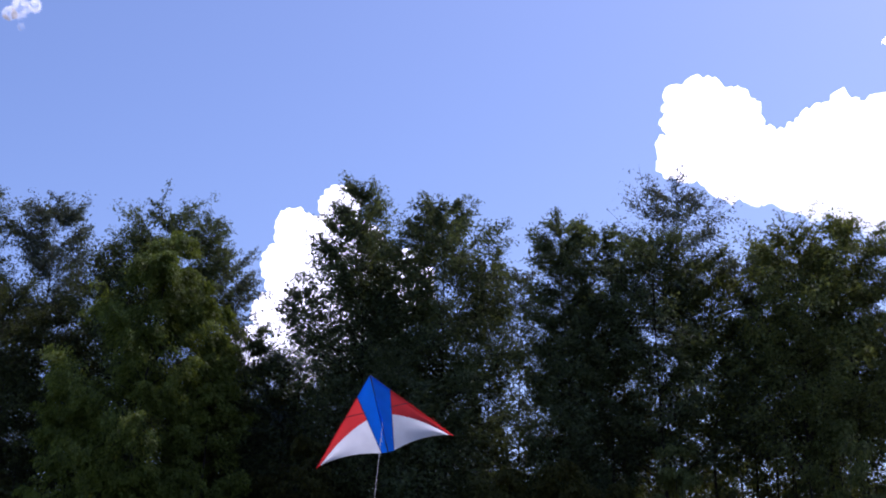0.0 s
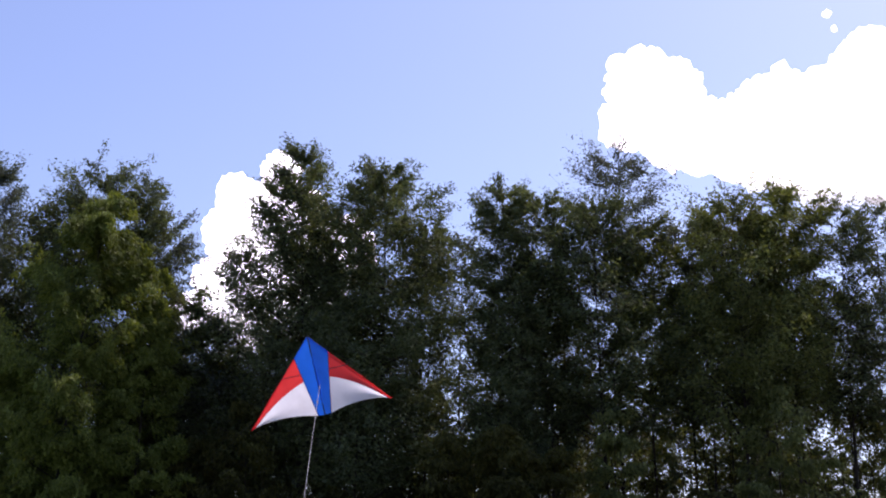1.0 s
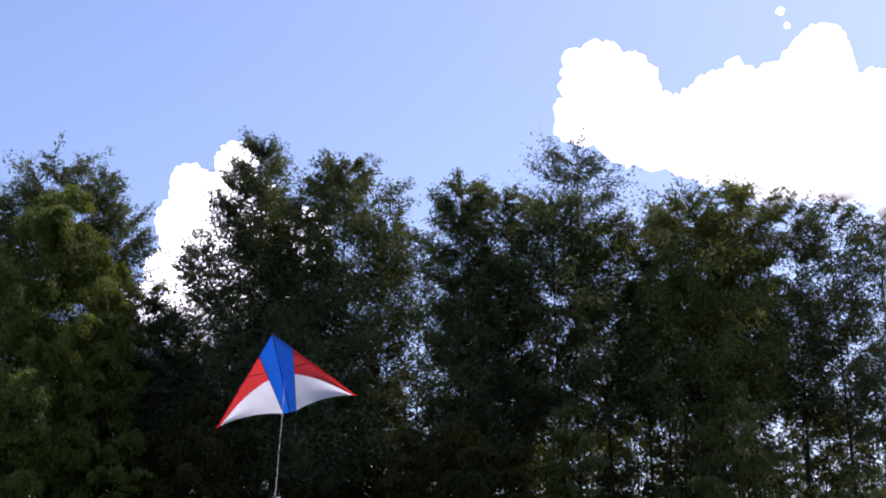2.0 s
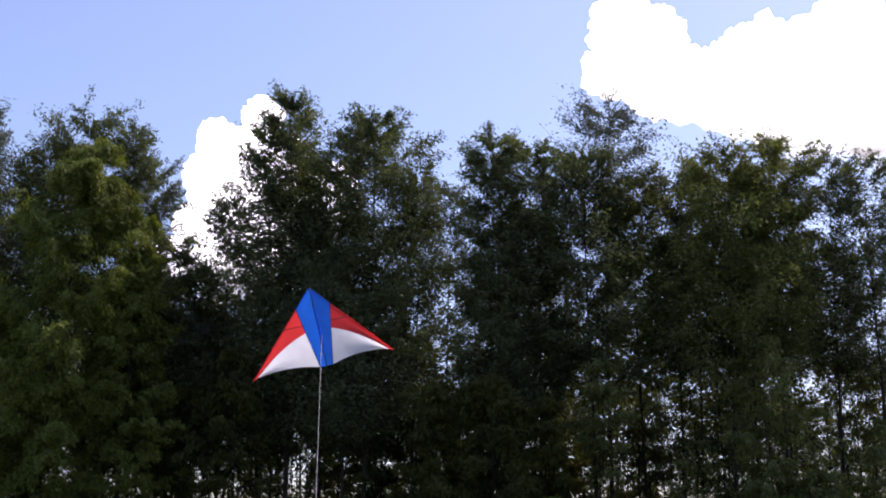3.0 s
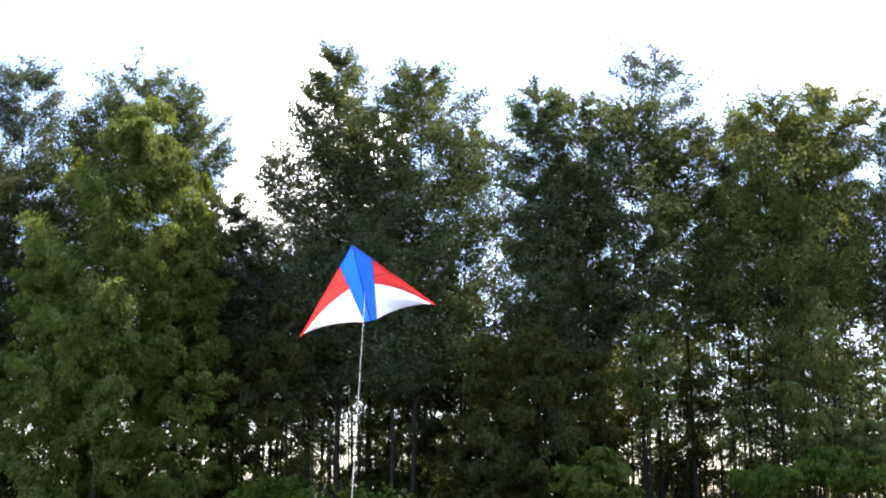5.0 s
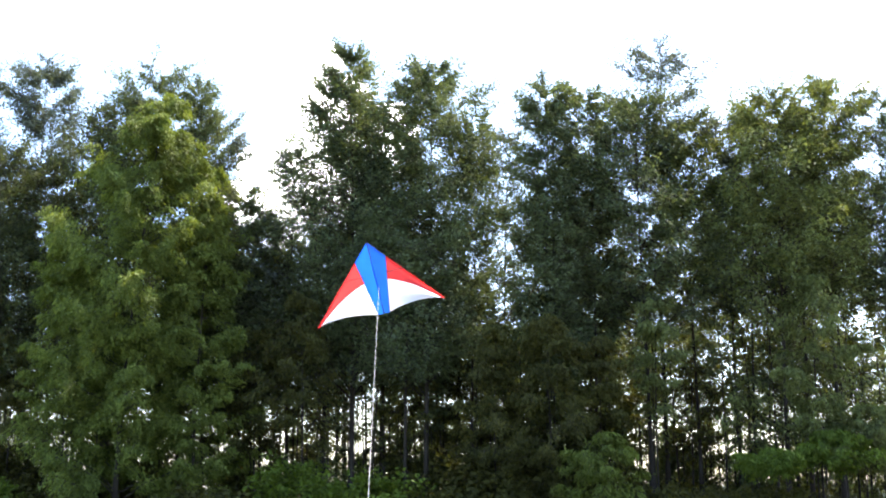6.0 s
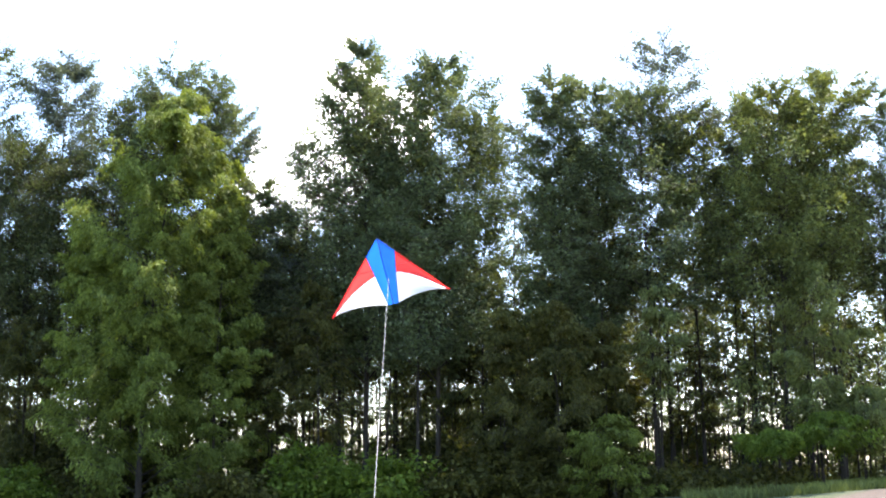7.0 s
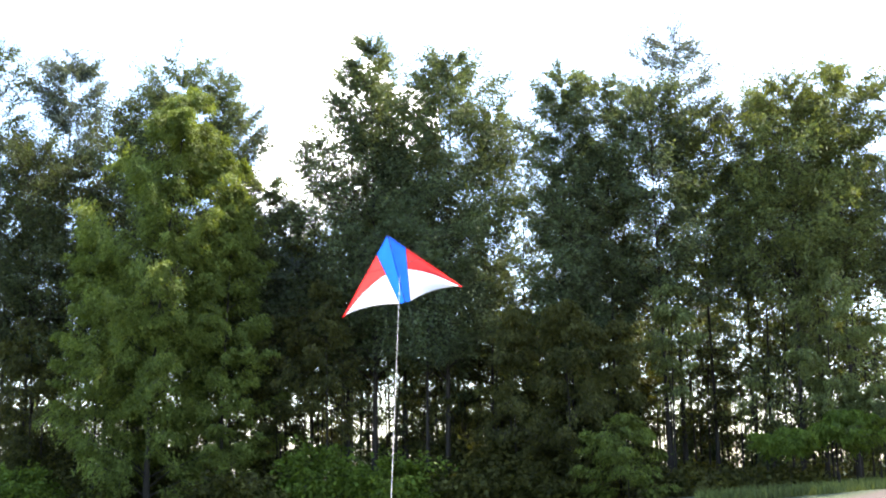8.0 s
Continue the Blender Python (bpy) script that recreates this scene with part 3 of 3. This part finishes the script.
def back_trees():
    """Deeper in the belt: leafy trees, thin bare stems and low saplings, with gaps through which the sky shows."""
    rng = np.random.default_rng(77)
    for i in range(30):
        x = -28.5 + 43 * (i + rng.uniform(0.1, 0.9)) / 30
        y = rng.uniform(48.5, 56)
        if min(abs(x * 46 / y - c) for c in CLEARINGS) < 1.1:
            continue
        tree("background_tree", x, y, rng.uniform(11, 14), rng.uniform(1.3, 2.0), rng.uniform(5.5, 7.5), "oval", 0.5, ("dark", "mid", "spruce")[i % 3],
             rng.uniform(-0.5, 0.5), 700 + i, "trees deeper in the belt", "slender tree with dark foliage deeper in the belt", leaf=0.15, per=8, split=False, limbs=34)
    for i in range(54):
        x = -28.5 + 43 * (i + rng.uniform(0.1, 0.9)) / 54
        if abs(x - CLEARINGS[0]) < 0.7:
            continue
        tree("thin_tree", x, rng.uniform(46, 55), rng.uniform(7, 11), rng.uniform(0.6, 0.9), rng.uniform(4.0, 6.0), "oval", 0.4, ("dark", "mid", "spruce")[i % 3],
             rng.uniform(-0.6, 0.6), 800 + i, "thin stems inside the belt", "thin bare-stemmed tree with a sparse dark crown", leaf=0.14, per=6, split=False, limbs=18)
    for i in range(34):
        x = -4 + 17.5 * (i + rng.uniform(0.1, 0.9)) / 34
        tree("thin_tree", x, rng.uniform(44.5, 51), rng.uniform(7.5, 10.5), rng.uniform(0.6, 1.0), rng.uniform(2.5, 4.5), "oval", 0.36, ("olive", "dark", "olive")[i % 3],
             rng.uniform(-0.5, 0.5), 1000 + i, "thin stems inside the belt", "thin dark stem with sparse leaves from low down", leaf=0.14, per=6, split=False, limbs=18)
    for i in range(34):
        x = -27 + 22 * (i + rng.uniform(0.1, 0.9)) / 34
        tree("thin_tree", x, rng.uniform(44.5, 52), rng.uniform(7, 10.5), rng.uniform(0.6, 1.0), rng.uniform(3.5, 5.5), "oval", 0.36, ("spruce", "dark", "mid")[i % 3],
             rng.uniform(-0.6, 0.6), 1100 + i, "thin stems inside the belt", "thin dark stem with sparse leaves high up", leaf=0.14, per=6, split=False, limbs=14)
    for i in range(80):
        x = -29 + 44 * (i + rng.uniform(0, 1)) / 80
        tree("thin_tree", x, rng.uniform(46, 58), rng.uniform(7, 11), rng.uniform(0.5, 0.8), rng.uniform(2.5, 5.5), "oval", 0.7, ("spruce", "dark", "mid")[i % 3],
             rng.uniform(-0.7, 0.7), 1200 + i, "thin stems inside the belt", "bare dark stem with a few leafy side shoots", leaf=0.13, per=4, split=False, limbs=12)
    for i in range(70):
        x = -12.5 + 26 * (i + rng.uniform(0, 1)) / 70
        tree("thin_tree", x, rng.uniform(45.5, 57), rng.uniform(6, 10), rng.uniform(0.4, 0.7), rng.uniform(1.8, 4.0), "oval", 0.8, ("spruce", "olive", "dark")[i % 3],
             rng.uniform(-0.8, 0.8), 1400 + i, "thin stems inside the belt", "thin crooked stem with short leafy shoots", leaf=0.13, per=4, split=False, limbs=14)
    for i in range(30):
        x = -31 + 48 * (i + rng.uniform(0.1, 0.9)) / 30
        tree("sapling", x, rng.uniform(54, 60), rng.uniform(4.0, 7.0), rng.uniform(0.9, 1.4), 1.5, "oval", 0.6, ("dark", "spruce", "mid")[i % 3],
             rng.uniform(-0.2, 0.2), 1300 + i, "saplings inside the belt", "slim dark sapling at the back of the belt", leaf=0.15, low=0.4, climb=0.7, per=6, split=False, limbs=24)
    for i in range(42):
        x = -28.5 + 43 * (i + rng.uniform(0.1, 0.9)) / 42
        tree("sapling", x, rng.uniform(46.5, 53), rng.uniform(2.6, 5.4) - 1.0 * (x > 1), rng.uniform(0.8, 1.3), 0.9, "dome", 0.75, ("dark", "spruce", "olive")[i % 3],
             rng.uniform(-0.2, 0.2), 900 + i, "saplings inside the belt", "leafy dark sapling between the trunks", leaf=0.15, low=0.5, climb=0.5, per=6, split=False, limbs=22)


back_trees()


def grass():
    rng = np.random.default_rng(5)
    n = 16000
    x, y = rng.uniform(2.5, 13, n), rng.uniform(38.5, 46, n)
    y = np.maximum(y, 38.5 + np.clip(x - 7.5, 0, 3))
    z = ground_height(x, y)
    tall = rng.uniform(0.12, 0.42, n)
    turn = rng.uniform(0, 6.3, n)
    foot = np.stack([x, y, z - 0.07], 1)
    side = np.stack([np.cos(turn), np.sin(turn), np.zeros(n)], 1) * 0.018
    tip = foot + np.stack([rng.normal(0, 0.09, n), rng.normal(0, 0.09, n), tall + 0.07], 1)
    mid = (foot + tip) / 2 + np.array([0, 0, 0.03])
    verts = np.stack([foot - side, foot + side, mid + side * 0.8, tip], 1).reshape(-1, 3)
    ob = part("grass", verts, np.arange(4 * n).reshape(-1, 4), LEAVES["olive"])
    tagged(ob, "uncut green grass at the foot of the trees", "grass", "", "stuff")


grass()

# ---- kite ----
def sheet(name, outline, mat, parent, bow, label=""):
    """A panel of sailcloth between two edges (each a row of places), two skins a millimetre apart."""
    a, b = (np.array(e, dtype=float) for e in outline)
    rows = 9
    t = np.linspace(0, 1, rows)[:, None, None]
    grid = a[None] * (1 - t) + b[None] * t
    grid[:, :, 2] -= bow * np.sin(math.pi * t[:, :, 0]) * np.abs(grid[:, :, 0])
    k = len(a)
    i, j = np.meshgrid(np.arange(rows - 1), np.arange(k - 1), indexing="ij")
    q = i * k + j
    faces = np.stack([q, q + 1, q + k + 1, q + k], -1).reshape(-1, 4)
    return part(name, grid.reshape(-1, 3), faces, mat, parent, label, True)


def rod(name, a, b, r, mat, parent, label="", steps=8, sag=0.0):
    s = np.linspace(0, 1, steps)[:, None]
    line = np.array(a, dtype=float) * (1 - s) + np.array(b, dtype=float) * s
    line[:, 2] -= sag * 4 * (s * (1 - s))[:, 0]
    v, f = tubes(line[None], np.full((1, steps), r), 6)
    return part(name, v, f, mat, parent, label, True)


def curve(a, b, up, steps=13):
    s = np.linspace(0, 1, steps)[:, None]
    line = np.array(a, dtype=float) * (1 - s) + np.array(b, dtype=float) * s
    line[:, 1] += up * 4 * (s * (1 - s))[:, 0]
    return line


KITE_POSE = pose(-3.33, 17.836, 5.2, 93.3, -14.6, 16.0)


def kite():
    thing = new("kite")
    tagged(thing, "blue, red and white nylon delta kite flying on a white line", "kite")
    thing.matrix_world = KITE_POSE
    nose, tail = (0, 0, 0), (0, -1.1, 0)
    for s in (-1, 1):
        tip, shoulder, hem, seam = (s, -1.08, -0.22), (s * 0.24, -0.262, -0.053), (s * 0.09, -1.1, -0.01), (s * 0.178, -0.6, -0.036)
        # half of the middle panel, from the spine to the seam
        edge = np.concatenate([curve(nose, shoulder, 0.0, 5), curve(shoulder, hem, 0.0, 9)[1:]])
        sheet("middle_panel", (curve(nose, tail, 0.0, 13), edge), SAIL_BLUE, thing, 0.05, "blue nylon middle panel")
        # red along the leading edge, white behind it
        end = (s * 0.94, -1.055, -0.207)
        border = curve(seam, end, 0.055)
        sheet("front_panel", (curve(shoulder, tip, 0.012), border), SAIL_RED, thing, 0.02, "red nylon panel along the leading edge")
        sheet("rear_panel", (border + np.array([0, 0, 0.001]), curve(hem, end, 0.055)), SAIL_WHITE, thing, 0.06, "white nylon rear panel")
        rod("seam", np.array(shoulder) + (0, 0, 0.006), np.array(hem) + (0, 0, 0.006), 0.004, SPAR, thing)
        rod("leading_edge", np.array(nose) + (0, 0, -0.006), np.array(shoulder) + (0, 0, -0.006), 0.006, SAIL_BLUE, thing, "blue hem sewn round a rod")
        rod("leading_edge", np.array(shoulder) + (0, 0, -0.006), np.array(tip) + (0, 0, -0.006), 0.006, SAIL_RED, thing, "red hem sewn round a rod")
        rod("spreader", (s * 0.17, -0.5, -0.022), (s * 0.47, -0.49, -0.093), 0.005, SPAR, thing, "dark spreader rod")
    rod("spine", (0, 0.01, 0.004), (0, -1.1, 0.004), 0.008, SPAR, thing, "dark rod along the middle")
    verts = [(0.002, -0.18, 0), (0.002, -1.0, 0), (0.002, -0.7, 0.17), (-0.002, -0.18, 0), (-0.002, -1.0, 0), (-0.002, -0.7, 0.17)]
    part("keel", verts, [(0, 1, 2), (3, 5, 4)], SAIL_BLUE, thing, "blue nylon keel")
    # the line runs down to the field in front of the camera
    low = KITE_POSE.inverted() @ Vector((-0.966, 4.798, 0.004))
    tow = np.array((0, -0.7, 0.17))
    line = rod("line", tow, low, 0.0022, CORD, thing, "thin white line", 40)
    for share in (0.1, 0.17):
        v = tow + (np.array(low) - tow) * share
        rod("knot", v - (0, 0.02, 0), v + (0, 0.02, 0), 0.01, CORD, line)


kite()

# ---- clouds, far off ----
def cloud(lobes, seed, label, depth, mat):
    """A heap of billows, crumbled by noise at every scale; each lobe carries smaller puffs."""
    rng = np.random.default_rng(seed)
    balls = []
    for fine in (4, 2):
        ball = bmesh.new()
        bmesh.ops.create_icosphere(ball, subdivisions=fine, radius=1)
        balls.append((np.array([v.co for v in ball.verts]), np.array([[v.index for v in f.verts] for f in ball.faces])))
        ball.free()
    puffs = []
    for x, z, r in lobes:
        puffs.append((x, 0.0, z, r * 0.9, 0))
        for _ in range(30):
            d = rng.normal(size=3) * np.array([1, 0.3, 1])
            d /= np.linalg.norm(d)
            q = r * rng.uniform(0.1, 0.3)
            puffs.append((*(np.array([x, 0, z]) + d * (r * rng.uniform(0.9, 1.06) - q * 0.7)), q, 1))
    verts, faces, done = [], [], 0
    for x, y, z, r, level in puffs:
        unit, tri = balls[level]
        spot = unit * r + np.array([x, y, z])
        rough = np.array([noise.fractal(Vector(p) * 0.03, 0.35, 2.1, 6) for p in spot])
        push = np.clip(rough, -0.9, 1.1) * (0.12 * r + 5.0)
        verts.append(spot + unit * push[:, None])
        faces.append(tri + done)
        done += len(unit)
    verts = np.concatenate(verts)
    low = verts[:, 2].min()
    middle = verts[:, 0].mean()
    ob = part("backdrop_cloud", verts - np.array([middle, 0, low]), np.concatenate(faces), mat, None, label, True)
    ob.location = (middle, depth, low)
    tagged(ob, "", "cloud", "", "structure")


cloud(CLOUD_RIGHT, 1, "large bright white cumulus cloud with billowing edges", 2600, cloud_material("cumulus", 180.0, 420.0))
cloud(CLOUD_LEFT, 2, "white cumulus cloud rising behind the trees", 2700, cloud_material("low_cumulus", 240.0, 470.0))
cloud(CLOUD_WISP, 3, "small torn white cloud scraps", 2800, cloud_material("cloud_scraps", 60.0, 520.0))
